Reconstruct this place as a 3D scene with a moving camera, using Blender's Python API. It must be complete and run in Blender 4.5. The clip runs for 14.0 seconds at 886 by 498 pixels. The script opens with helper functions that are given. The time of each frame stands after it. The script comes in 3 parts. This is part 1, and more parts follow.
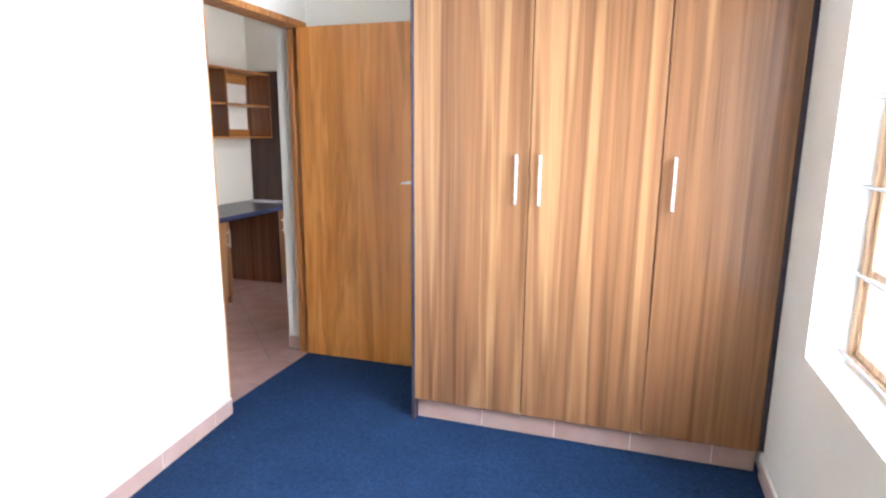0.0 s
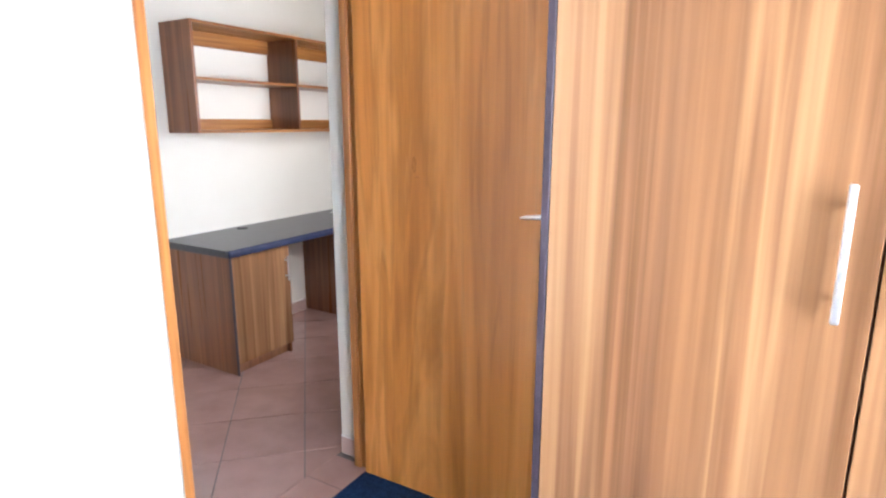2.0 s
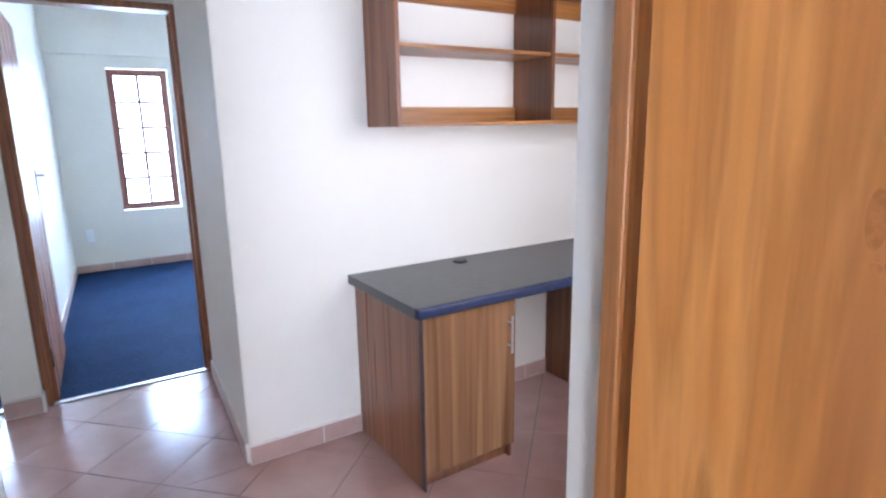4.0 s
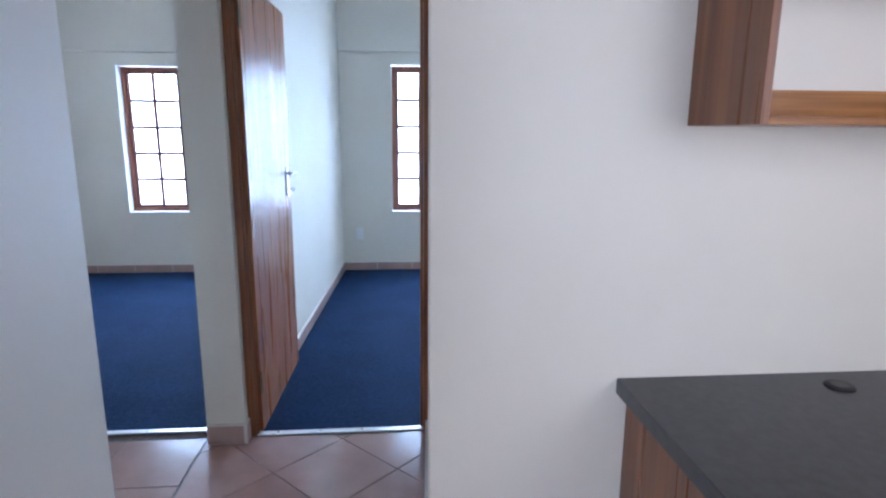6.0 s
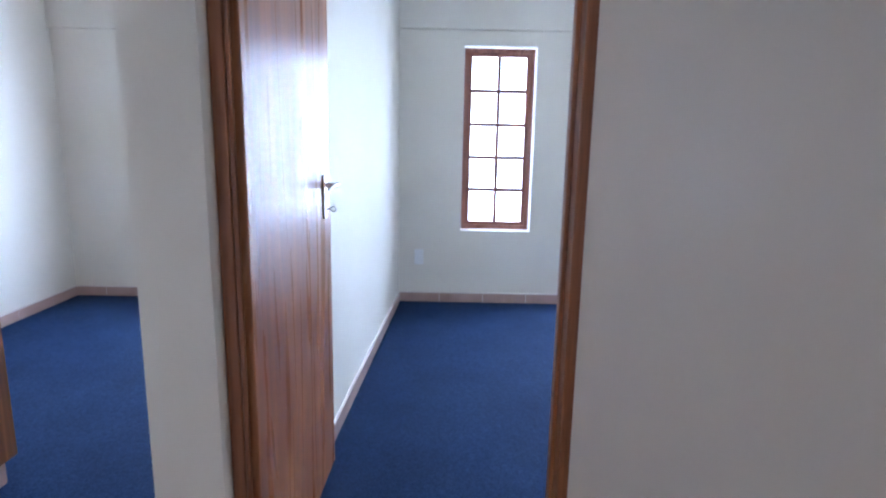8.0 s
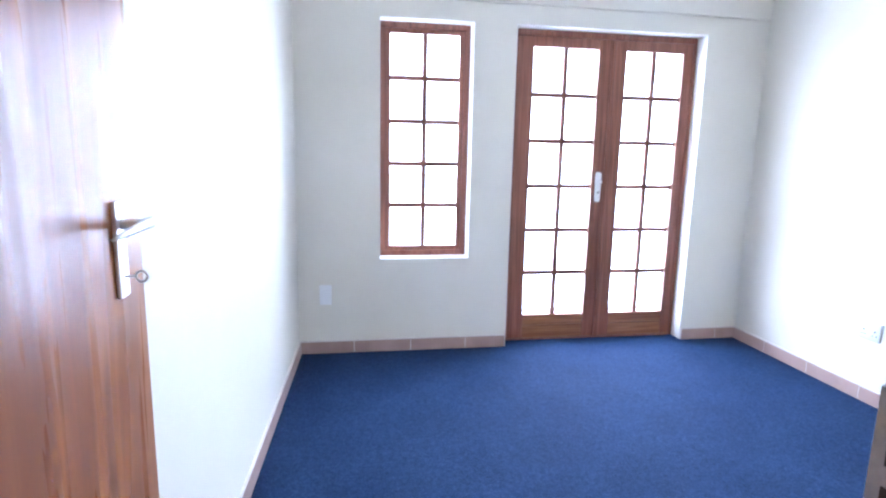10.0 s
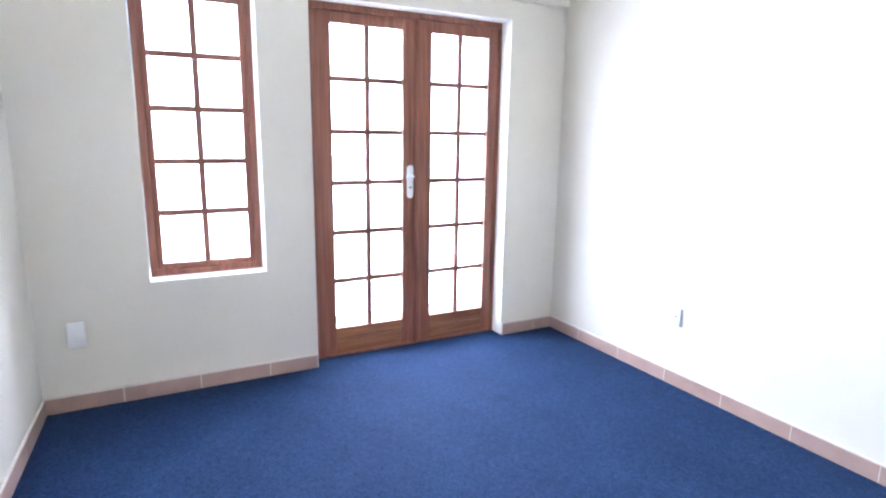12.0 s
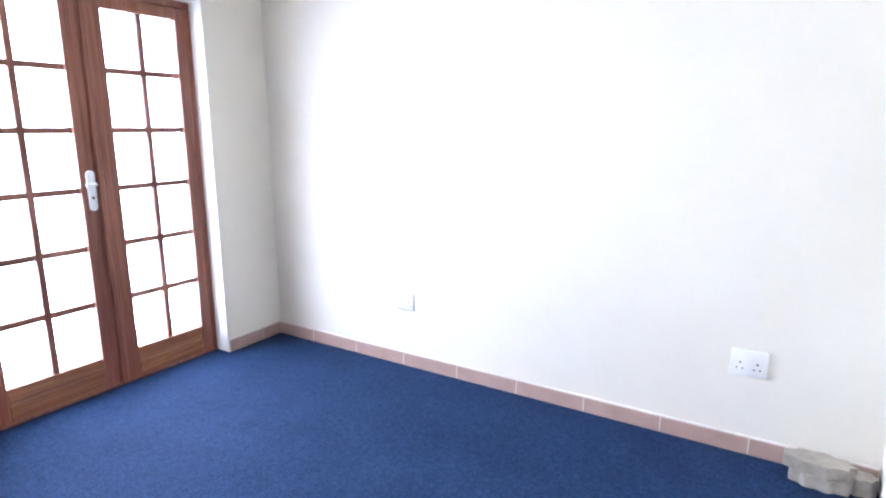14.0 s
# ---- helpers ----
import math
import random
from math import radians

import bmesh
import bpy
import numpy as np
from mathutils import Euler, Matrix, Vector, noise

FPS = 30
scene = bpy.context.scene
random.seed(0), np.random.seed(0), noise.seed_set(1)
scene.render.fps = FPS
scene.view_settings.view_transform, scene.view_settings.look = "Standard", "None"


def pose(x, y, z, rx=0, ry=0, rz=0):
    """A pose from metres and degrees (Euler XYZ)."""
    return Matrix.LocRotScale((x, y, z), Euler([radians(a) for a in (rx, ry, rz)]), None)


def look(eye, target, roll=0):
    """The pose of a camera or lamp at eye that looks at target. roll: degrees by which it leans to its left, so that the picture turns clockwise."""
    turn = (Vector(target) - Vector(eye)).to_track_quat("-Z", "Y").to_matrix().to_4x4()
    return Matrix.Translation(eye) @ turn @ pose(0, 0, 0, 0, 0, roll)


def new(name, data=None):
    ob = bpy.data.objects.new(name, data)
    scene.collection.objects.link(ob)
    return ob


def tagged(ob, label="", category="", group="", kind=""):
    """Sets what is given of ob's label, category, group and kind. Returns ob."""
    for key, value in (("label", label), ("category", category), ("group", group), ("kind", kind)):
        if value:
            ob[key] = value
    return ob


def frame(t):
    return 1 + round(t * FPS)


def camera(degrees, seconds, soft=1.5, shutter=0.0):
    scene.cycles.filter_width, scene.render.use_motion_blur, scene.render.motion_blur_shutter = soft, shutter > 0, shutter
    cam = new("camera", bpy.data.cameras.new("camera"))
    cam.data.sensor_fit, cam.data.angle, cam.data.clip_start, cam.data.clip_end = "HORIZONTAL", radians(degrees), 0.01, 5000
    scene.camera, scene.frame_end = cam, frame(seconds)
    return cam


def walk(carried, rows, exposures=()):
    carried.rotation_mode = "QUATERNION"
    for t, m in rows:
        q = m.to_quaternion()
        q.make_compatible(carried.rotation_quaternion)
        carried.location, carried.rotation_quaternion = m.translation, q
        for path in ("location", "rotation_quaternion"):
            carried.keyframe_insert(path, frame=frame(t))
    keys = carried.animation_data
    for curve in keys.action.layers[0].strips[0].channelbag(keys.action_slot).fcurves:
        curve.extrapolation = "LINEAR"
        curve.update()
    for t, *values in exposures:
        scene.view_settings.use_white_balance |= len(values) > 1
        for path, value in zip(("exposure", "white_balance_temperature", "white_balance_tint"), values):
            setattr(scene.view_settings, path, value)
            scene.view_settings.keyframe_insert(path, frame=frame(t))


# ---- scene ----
cam = camera(75.4, 14.0, soft=2.3)
PATH = [
    (0, (0.548, 0.38, 1.454), (-0.064, 2.243, 1.064), 0.4),
    (0.5, (0.401, 0.734, 1.461), (-0.261, 2.578, 1.062), 0.5),
    (1, (0.246, 1.102, 1.46), (-0.49, 2.917, 1.053), 0.5),
    (1.5, (0.111, 1.486, 1.464), (-0.754, 3.24, 1.045), 0.2),
    (2, (-0.039, 1.852, 1.461), (-1.04, 3.531, 1.036), 0.0),
    (4.5, (-1.192, 3.119, 1.402), (-2.978, 3.919, 0.989), -0.8),
    (5, (-1.414, 3.242, 1.397), (-3.296, 3.782, 0.992), -0.3),
    (5.5, (-1.659, 3.309, 1.394), (-3.59, 3.642, 0.994), 0.0),
    (6, (-1.927, 3.343, 1.391), (-3.88, 3.511, 0.992), 0.4),
    (6.5, (-2.226, 3.352, 1.38), (-4.186, 3.38, 0.983), 0.6),
    (7, (-2.528, 3.321, 1.371), (-4.489, 3.295, 0.979), 0.8),
    (9.5, (-3.977, 3.014, 1.293), (-5.934, 3.237, 0.944), 1.4),
    (10, (-4.206, 3.111, 1.295), (-6.136, 3.447, 0.945), 1.2),
    (10.5, (-4.333, 3.196, 1.354), (-6.249, 3.623, 0.973), 1.3),
    (11, (-4.449, 3.232, 1.344), (-6.328, 3.806, 0.97), 1.2),
    (11.5, (-4.524, 3.267, 1.35), (-6.341, 4.006, 0.964), 1.0),
    (12, (-4.617, 3.309, 1.349), (-6.347, 4.231, 0.95), 0.9),
    (12.5, (-4.703, 3.302, 1.351), (-6.291, 4.449, 0.948), 0.8),
    (13, (-4.787, 3.296, 1.372), (-6.176, 4.672, 0.95), 0.7),
    (13.5, (-4.832, 3.265, 1.379), (-6.027, 4.812, 0.954), 0.4),
    (14, (-4.851, 3.272, 1.366), (-5.874, 4.939, 0.947), 0.1),
]
EXPOSURES = [(0.0, 0.9, 5600, 12), (2.0, 1.07, 5550, 13), (3.4, 1.0, 5400, 17), (4.5, 0.88, 5250, 18), (5.0, 0.68, 5250, 18), (5.5, 0.42, 5250, 18), (6.0, 0.2, 5250, 18),
             (6.5, 0.12, 5350, 19), (7.0, 0.14, 5500, 20), (8.3, 0.5, 5550, 25), (9.5, 0.84, 5600, 26), (11.0, 0.99, 6100, 25), (14.0, 0.78, 6400, 29)]
walk(cam, [(t, look(eye, target, roll)) for t, eye, target, roll in PATH], EXPOSURES)
LA, LB, LH = 820.0, 2300.0, 33.0   # watts of skylight outside the rooms

# ---------- world, sun, window light ----------
world = bpy.data.worlds.new("world")
scene.world = world
world.use_nodes = True
wn = world.node_tree
sky = wn.nodes.new("ShaderNodeTexSky")
sky.sky_type, sky.sun_disc = "NISHITA", False
sky.sun_elevation, sky.sun_rotation = radians(58), radians(180)
wn.links.new(sky.outputs[0], wn.nodes["Background"].inputs[0])
wn.nodes["Background"].inputs[1].default_value = 0.12
sun = new("sun", bpy.data.lights.new("sun", "SUN"))
sun.data.energy, sun.data.angle, sun.data.color = 3.0, radians(0.5), (1, 0.96, 0.9)
sun.matrix_world = look((0, -6, 9.6), (0, 0, 0))


def sky_lamp(name, eye, target, w, h, watts, color):
    """The sky's light in front of an opening."""
    data = bpy.data.lights.new(name, "AREA")
    data.shape, data.size, data.size_y, data.energy, data.color = "RECTANGLE", w, h, watts, color
    ob = new(name, data)
    ob.matrix_world = look(eye, target)
    return ob


sky_lamp("sky_light_balcony_side", (-8.75, 3.4, 1.7), (-5, 3.4, 0.85), 9.0, 4.4, LB, (0.66, 0.84, 1.0))
sky_lamp("sky_light_room_a", (2.3, 0.7, 1.6), (-1, 0.7, 1.3), 5.2, 2.8, LA, (0.94, 0.97, 1.0))
sky_lamp("sky_light_hall", (-1.15, 4.75, 1.65), (-3.3, 4.7, 1.2), 1.6, 1.5, LH, (1.0, 0.93, 0.86))


# ---------- materials ----------
def mat_new(name, rough=0.5, metal=0.0):
    m = bpy.data.materials.new(name)
    m.use_nodes = True
    b = m.node_tree.nodes["Principled BSDF"]
    b.inputs["Roughness"].default_value, b.inputs["Metallic"].default_value = rough, metal
    return m, m.node_tree, b


def noise_node(nt, scale, detail=3.0, stretch=(1, 1, 1), rand=0.0, distort=0.0):
    co = nt.nodes.new("ShaderNodeTexCoord")
    mp = nt.nodes.new("ShaderNodeMapping")
    mp.inputs["Scale"].default_value = stretch
    src = co.outputs["Object"]
    if rand:
        info = nt.nodes.new("ShaderNodeObjectInfo")
        mul = nt.nodes.new("ShaderNodeMath")
        mul.operation = "MULTIPLY"
        mul.inputs[1].default_value = rand
        add = nt.nodes.new("ShaderNodeVectorMath")
        nt.links.new(info.outputs["Random"], mul.inputs[0])
        nt.links.new(src, add.inputs[0])
        nt.links.new(mul.outputs[0], add.inputs[1])
        src = add.outputs[0]
    nt.links.new(src, mp.inputs["Vector"])
    n = nt.nodes.new("ShaderNodeTexNoise")
    n.inputs["Scale"].default_value, n.inputs["Detail"].default_value, n.inputs["Distortion"].default_value = scale, detail, distort
    nt.links.new(mp.outputs[0], n.inputs["Vector"])
    return n


def ramp(nt, src, stops):
    r = nt.nodes.new("ShaderNodeValToRGB")
    els = r.color_ramp.elements
    while len(els) < len(stops):
        els.new(0.5)
    for e, (p, c) in zip(els, stops):
        e.position, e.color = p, (*c, 1)
    nt.links.new(src, r.inputs[0])
    return r


def blend(nt, a, b, fac, mode="MIX"):
    mx = nt.nodes.new("ShaderNodeMix")
    mx.data_type, mx.blend_type = "RGBA", mode
    if isinstance(fac, float):
        mx.inputs[0].default_value = fac
    else:
        nt.links.new(fac, mx.inputs[0])
    nt.links.new(a, mx.inputs[6])
    nt.links.new(b, mx.inputs[7])
    return mx.outputs[2]


def bump(nt, b, src, strength, dist):
    bp = nt.nodes.new("ShaderNodeBump")
    bp.inputs["Strength"].default_value, bp.inputs["Distance"].default_value = strength, dist
    nt.links.new(src, bp.inputs["Height"])
    nt.links.new(bp.outputs[0], b.inputs["Normal"])


def wood(name, dark, mid, light, axis="z", band=9.0, rough=0.35, streak=0.55, rand=7.0, coat=0.0, long=0.05, figure=0.7, pores=0.35):
    """Wood along one axis: broad bands, finer streaks, and thin dark pores."""
    m, nt, b = mat_new(name, rough)

    def along(k):
        return tuple(k if c == axis else 1 for c in "xyz")
    n1 = noise_node(nt, band, 5.0, along(long), rand, figure)
    n2 = noise_node(nt, band * 9, 4, along(0.02), rand, 0.2)
    n3 = noise_node(nt, band * 3.1, 3, along(long * 0.6), rand, figure * 1.4)
    c1 = ramp(nt, n1.outputs[0], [(0.30, dark), (0.42, mid), (0.47, tuple(c * 0.8 for c in mid)), (0.53, light), (0.60, mid), (0.72, dark)])
    c2 = ramp(nt, n2.outputs[0], [(0.36, tuple(c * 0.55 for c in mid)), (0.62, tuple(min(1, c * 1.15) for c in light))])
    c3 = ramp(nt, n3.outputs[0], [(0.40, (0.48, 0.40, 0.36)), (0.47, (0.95, 0.93, 0.92)), (0.62, (1, 1, 1))])
    col = blend(nt, c1.outputs[0], c2.outputs[0], streak * 0.6)
    col = blend(nt, col, c3.outputs[0], pores, "MULTIPLY")
    nt.links.new(col, b.inputs["Base Color"])
    r = ramp(nt, n3.outputs[0], [(0.35, (rough * 1.3,) * 3), (0.65, (rough * 0.9,) * 3)])
    nt.links.new(r.outputs[0], b.inputs["Roughness"])
    bump(nt, b, n2.outputs[0], 0.08, 0.001)
    b.inputs["Coat Weight"].default_value = coat
    return m


def plain(name, c1, c2, scale, rough, metal=0.0, bstr=0.0, detail=4.0, rand=0.0, bdist=0.002):
    m, nt, b = mat_new(name, rough, metal)
    n = noise_node(nt, scale, detail, rand=rand)
    r = ramp(nt, n.outputs[0], [(0.3, c1), (0.7, c2)])
    nt.links.new(r.outputs[0], b.inputs["Base Color"])
    if bstr:
        bump(nt, b, n.outputs[0], bstr, bdist)
    return m


def wall_paint():
    m, nt, b = mat_new("cream_wall_paint", 0.55)
    big = noise_node(nt, 1.3, 3)
    fine = noise_node(nt, 130, 4)
    r = ramp(nt, big.outputs[0], [(0.3, (0.72, 0.675, 0.575)), (0.7, (0.775, 0.735, 0.64))])
    nt.links.new(r.outputs[0], b.inputs["Base Color"])
    bump(nt, b, fine.outputs[0], 0.18, 0.0015)
    return m


def carpet_mat():
    m, nt, b = mat_new("blue_loop_carpet", 0.95)
    fine = noise_node(nt, 150, 5)
    mid = noise_node(nt, 42, 4)
    big = noise_node(nt, 3.5, 5)
    c1 = ramp(nt, fine.outputs[0], [(0.34, (0.004, 0.012, 0.042)), (0.66, (0.030, 0.063, 0.140))])
    c2 = ramp(nt, mid.outputs[0], [(0.3, (0.009, 0.024, 0.068)), (0.72, (0.021, 0.048, 0.111))])
    c3 = ramp(nt, big.outputs[0], [(0.32, (0.80, 0.80, 0.83)), (0.68, (1, 1, 1))])
    c = blend(nt, c1.outputs[0], c2.outputs[0], 0.5)
    c = blend(nt, c, c3.outputs[0], 1.0, "MULTIPLY")
    nt.links.new(c, b.inputs["Base Color"])
    bump(nt, b, fine.outputs[0], 0.5, 0.005)
    b.inputs["Specular IOR Level"].default_value = 0.1
    return m


def glass_mat():
    m, nt, b = mat_new("window_glass", 0.0)
    b.inputs["Transmission Weight"].default_value, b.inputs["IOR"].default_value = 1.0, 1.45
    return m


PAINT = wall_paint()
CARPET = carpet_mat()
GLASS = glass_mat()
CEIL = plain("white_ceiling_paint", (0.78, 0.77, 0.74), (0.84, 0.83, 0.80), 3, 0.8)
PLASTER = plain("white_reveal_paint", (0.78, 0.77, 0.73), (0.84, 0.83, 0.79), 5, 0.6)
TILE = plain("terracotta_pink_tile", (0.36, 0.215, 0.175), (0.44, 0.27, 0.225), 6, 0.17, rand=9.0)
TILE.node_tree.nodes["Principled BSDF"].inputs["IOR"].default_value = 1.9
SKIRT = plain("pinkish_skirting_tile", (0.40, 0.265, 0.215), (0.48, 0.325, 0.27), 7, 0.3, rand=9.0)
GROUT = plain("dark_grout", (0.14, 0.11, 0.10), (0.20, 0.16, 0.14), 40, 0.9)
GROUT_LIGHT = plain("pale_skirting_grout", (0.66, 0.61, 0.55), (0.76, 0.71, 0.65), 40, 0.85)
LAM = wood("walnut_laminate", (0.135, 0.060, 0.030), (0.25, 0.118, 0.050), (0.37, 0.198, 0.090), "z", 5.5, 0.2, 0.3, long=0.03, figure=0.45, pores=0.5)
LAM_H = wood("walnut_laminate_along", (0.17, 0.060, 0.014), (0.32, 0.125, 0.030), (0.43, 0.195, 0.052), "y", 8.5, 0.3)
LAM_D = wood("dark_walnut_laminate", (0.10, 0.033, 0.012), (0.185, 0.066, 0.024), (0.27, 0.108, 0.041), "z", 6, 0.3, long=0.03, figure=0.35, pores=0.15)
VENEER = wood("oiled_hardwood_veneer", (0.44, 0.150, 0.026), (0.63, 0.238, 0.044), (0.70, 0.295, 0.068), "z", 4.5, 0.33, 0.25, long=0.08, figure=1.2, pores=0.25)
VENEER_B = wood("varnished_hardwood_veneer", (0.185, 0.060, 0.022), (0.29, 0.102, 0.038), (0.38, 0.152, 0.058), "z", 4.0, 0.27, 0.2, long=0.09, figure=1.2, pores=0.15)
VENEER_B.node_tree.nodes["Principled BSDF"].inputs["Specular IOR Level"].default_value = 0.38
FRAME = wood("stained_door_frame_wood", (0.16, 0.052, 0.018), (0.265, 0.094, 0.034), (0.34, 0.132, 0.050), "z", 14, 0.38)
FRAME_A = wood("orange_door_frame_wood", (0.26, 0.090, 0.020), (0.42, 0.160, 0.038), (0.51, 0.215, 0.056), "z", 10, 0.38)
MERANTI = wood("red_brown_joinery_wood", (0.16, 0.046, 0.026), (0.255, 0.084, 0.048), (0.34, 0.125, 0.072), "z", 14, 0.4)
# light varnish, paled further: the strong light on this frame is in its colour
PALE_LIT = wood("strongly_lit_varnished_wood", (0.36, 0.20, 0.10), (0.52, 0.33, 0.18), (0.62, 0.42, 0.25), "z", 14, 0.4)
MERANTI_H = wood("red_brown_joinery_wood_along", (0.20, 0.070, 0.03), (0.30, 0.115, 0.05), (0.40, 0.17, 0.078), "y", 14, 0.4)
EDGE = plain("dark_panel_edge", (0.030, 0.020, 0.030), (0.05, 0.034, 0.045), 30, 0.5)
WENGE = wood("dark_wenge_board", (0.028, 0.014, 0.011), (0.05, 0.026, 0.020), (0.075, 0.042, 0.032), "z", 14, 0.45)
TOP = plain("charcoal_worktop_laminate", (0.026, 0.027, 0.032), (0.048, 0.049, 0.056), 45, 0.3)
TOP_EDGE = plain("navy_worktop_edge", (0.025, 0.032, 0.07), (0.035, 0.045, 0.10), 30, 0.25)
STEEL = plain("brushed_steel", (0.78, 0.77, 0.76), (0.88, 0.87, 0.86), 60, 0.34, 0.9)
DULL = plain("dull_grey_steel", (0.30, 0.29, 0.29), (0.44, 0.43, 0.42), 70, 0.45, 0.7)
STRIP = plain("aluminium_strip", (0.66, 0.66, 0.66), (0.8, 0.8, 0.8), 60, 0.32, 1.0)
PLASTIC = plain("white_plastic", (0.78, 0.78, 0.77), (0.83, 0.83, 0.82), 20, 0.35)
DARK = plain("black_recess", (0.012, 0.012, 0.013), (0.02, 0.02, 0.021), 20, 0.6)
KNOT = plain("knot_wood", (0.36, 0.125, 0.020), (0.52, 0.195, 0.036), 90, 0.35)
PAPER = plain("white_paper", (0.78, 0.78, 0.80), (0.84, 0.84, 0.85), 12, 0.7)
INK = plain("grey_print", (0.32, 0.33, 0.36), (0.42, 0.43, 0.45), 12, 0.7)
CREAMY = plain("yellowed_white_plastic", (0.30, 0.265, 0.215), (0.42, 0.38, 0.32), 25, 0.5)
BRASS = plain("aged_brass_hinge", (0.10, 0.065, 0.03), (0.17, 0.11, 0.05), 60, 0.45, 0.8)
CONCRETE = plain("pale_concrete", (0.42, 0.40, 0.37), (0.55, 0.53, 0.49), 5, 0.85, bstr=0.2)
RAIL = plain("dark_painted_steel", (0.05, 0.05, 0.055), (0.08, 0.08, 0.085), 30, 0.5)


# ---------- builders ----------
def boxes(items, bevel=0.0, seg=1):
    bm = bmesh.new()
    for a, b in items:
        mid = [(p + q) / 2 for p, q in zip(a, b)]
        bmesh.ops.create_cube(bm, size=1, matrix=Matrix.LocRotScale(mid, None, [abs(q - p) for p, q in zip(a, b)]))
    if bevel:
        bmesh.ops.bevel(bm, geom=list(bm.edges), offset=bevel, segments=seg, affect="EDGES", profile=0.5)
    return bm


def prism(polys):
    """Upright prisms from (footprint, z0, z1)."""
    bm = bmesh.new()
    for pts, z0, z1 in polys:
        lo = [bm.verts.new((x, y, z0)) for x, y in pts]
        hi = [bm.verts.new((x, y, z1)) for x, y in pts]
        bm.faces.new(lo[::-1]), bm.faces.new(hi)
        for i in range(len(pts)):
            j = (i + 1) % len(pts)
            bm.faces.new((lo[i], lo[j], hi[j], hi[i]))
    bmesh.ops.recalc_face_normals(bm, faces=list(bm.faces))
    return bm


def rod(bm, p, q, r, seg=12):
    p, q = Vector(p), Vector(q)
    d = q - p
    m = Matrix.Translation((p + q) / 2) @ d.to_track_quat("Z", "Y").to_matrix().to_4x4()
    bmesh.ops.create_cone(bm, cap_ends=True, segments=seg, radius1=r, radius2=r, depth=d.length, matrix=m)
    return bm


def thing(name, at, label, category="", kind="", group=""):
    ob = new(name)
    ob.location = at
    ob.empty_display_size = 0.1
    return tagged(ob, label, category, group, kind)


def part(name, bm, material, parent=None, label="", smooth=False):
    me = bpy.data.meshes.new(name)
    bm.to_mesh(me)
    bm.free()
    me.materials.append(material)
    if smooth:
        for p in me.polygons:
            p.use_smooth = True
    ob = new(name, me)
    if parent:
        ob.parent = parent
        bpy.context.view_layer.update()
        ob.matrix_parent_inverse = parent.matrix_world.inverted()
    if label:
        ob["label"] = label
    return ob


def structure(name, bm, material, label, category):
    return tagged(part(name, bm, material), label, category, "", "structure")


# ---------- large structure ----------
H = 2.66          # ceiling
FX = -7.712        # inner face of the outer wall
OX = -7.96        # outer face
RY = 5.835         # wall beside the double doors
BX = -4.515        # inner face of the rooms' door wall
HX = -4.378        # passage face of the same wall
LW = 2.79  # partition between the two carpeted rooms


def la(y):
    """Face of the wall with the first doorway."""
    return -1.388 + 0.10 * (2.698 - y)


structure("ceiling", boxes([((OX, -1.6, H), (1.42, RY + 0.2, H + 0.12))]), CEIL, "smooth white painted ceiling over all the rooms", "ceiling")
structure("floor", boxes([((OX, -1.6, -0.16), (1.42, RY + 0.2, -0.006))]), GROUT, "grey screed and grout bed under tiles and carpet", "floor")
structure("carpet_1", prism([([(la(-1.4), -1.4), (1.165, -1.4), (1.165, 3.645), (-1.455, 3.645), (-1.455, 2.698), (la(2.698), 2.698)], -0.006, 0.004)]), CARPET, "dark blue loop pile carpet, wall to wall", "carpet")
structure("carpet_2", boxes([((FX - 0.1, 2.6, -0.006), (-4.445, RY, 0.004))]), CARPET, "dark blue loop pile carpet, wall to wall", "carpet")
structure("carpet_3", boxes([((FX, 0.17, -0.006), (-4.51, 2.6, 0.004))]), CARPET, "dark blue loop pile carpet, wall to wall", "carpet")

# outer wall with window and door openings
WB = (3.322, 3.888, 0.597, 2.031)
WC = (0.772, 2.435, 0.60, 1.985)
FD = (4.147, 5.415, 0.0, 2.032)
part_boxes = []
ys = [-0.2, WC[0], WC[1], WB[0], WB[1], FD[0], FD[1], RY + 0.2]
for i in range(0, 8, 2):
    part_boxes.append(((OX, ys[i], -0.16), (FX, ys[i + 1], H)))
for w in (WC, WB):
    part_boxes.append(((OX, w[0], -0.16), (FX, w[1], w[2])))
    part_boxes.append(((OX, w[0], w[3]), (FX, w[1], H)))
part_boxes.append(((OX, FD[0], FD[3]), (FX, FD[1], H)))
part_boxes.append(((OX, FD[0], -0.16), (FX, FD[1], -0.004)))
structure("wall_west", boxes(part_boxes), PAINT, "cream painted plaster wall with window and double door openings", "wall")
structure("trim_beam", boxes([((FX, 0.05, 2.095), (FX + 0.028, LW, H)), ((FX, LW + 0.02, 2.14), (FX + 0.028, RY, H))], 0.006, 2), PAINT, "cream painted ledge of a shallow ring beam", "beam")

# partition, far side wall, side wall of the small room
structure("wall_partition", prism([([(BX, 2.555), (FX, 2.68), (FX, 2.828), (BX, 2.655)], 0, H)]), PAINT, "cream painted plaster partition wall", "wall")
structure("wall_north", boxes([((OX, RY, -0.16), (HX, RY + 0.2, H))]), PAINT, "cream painted plaster wall, evenly lit and bare", "wall")
structure("wall_south", boxes([((OX, 0.02, -0.16), (HX, 0.17, H))]), PAINT, "cream painted plaster wall of the smaller carpeted room", "wall")
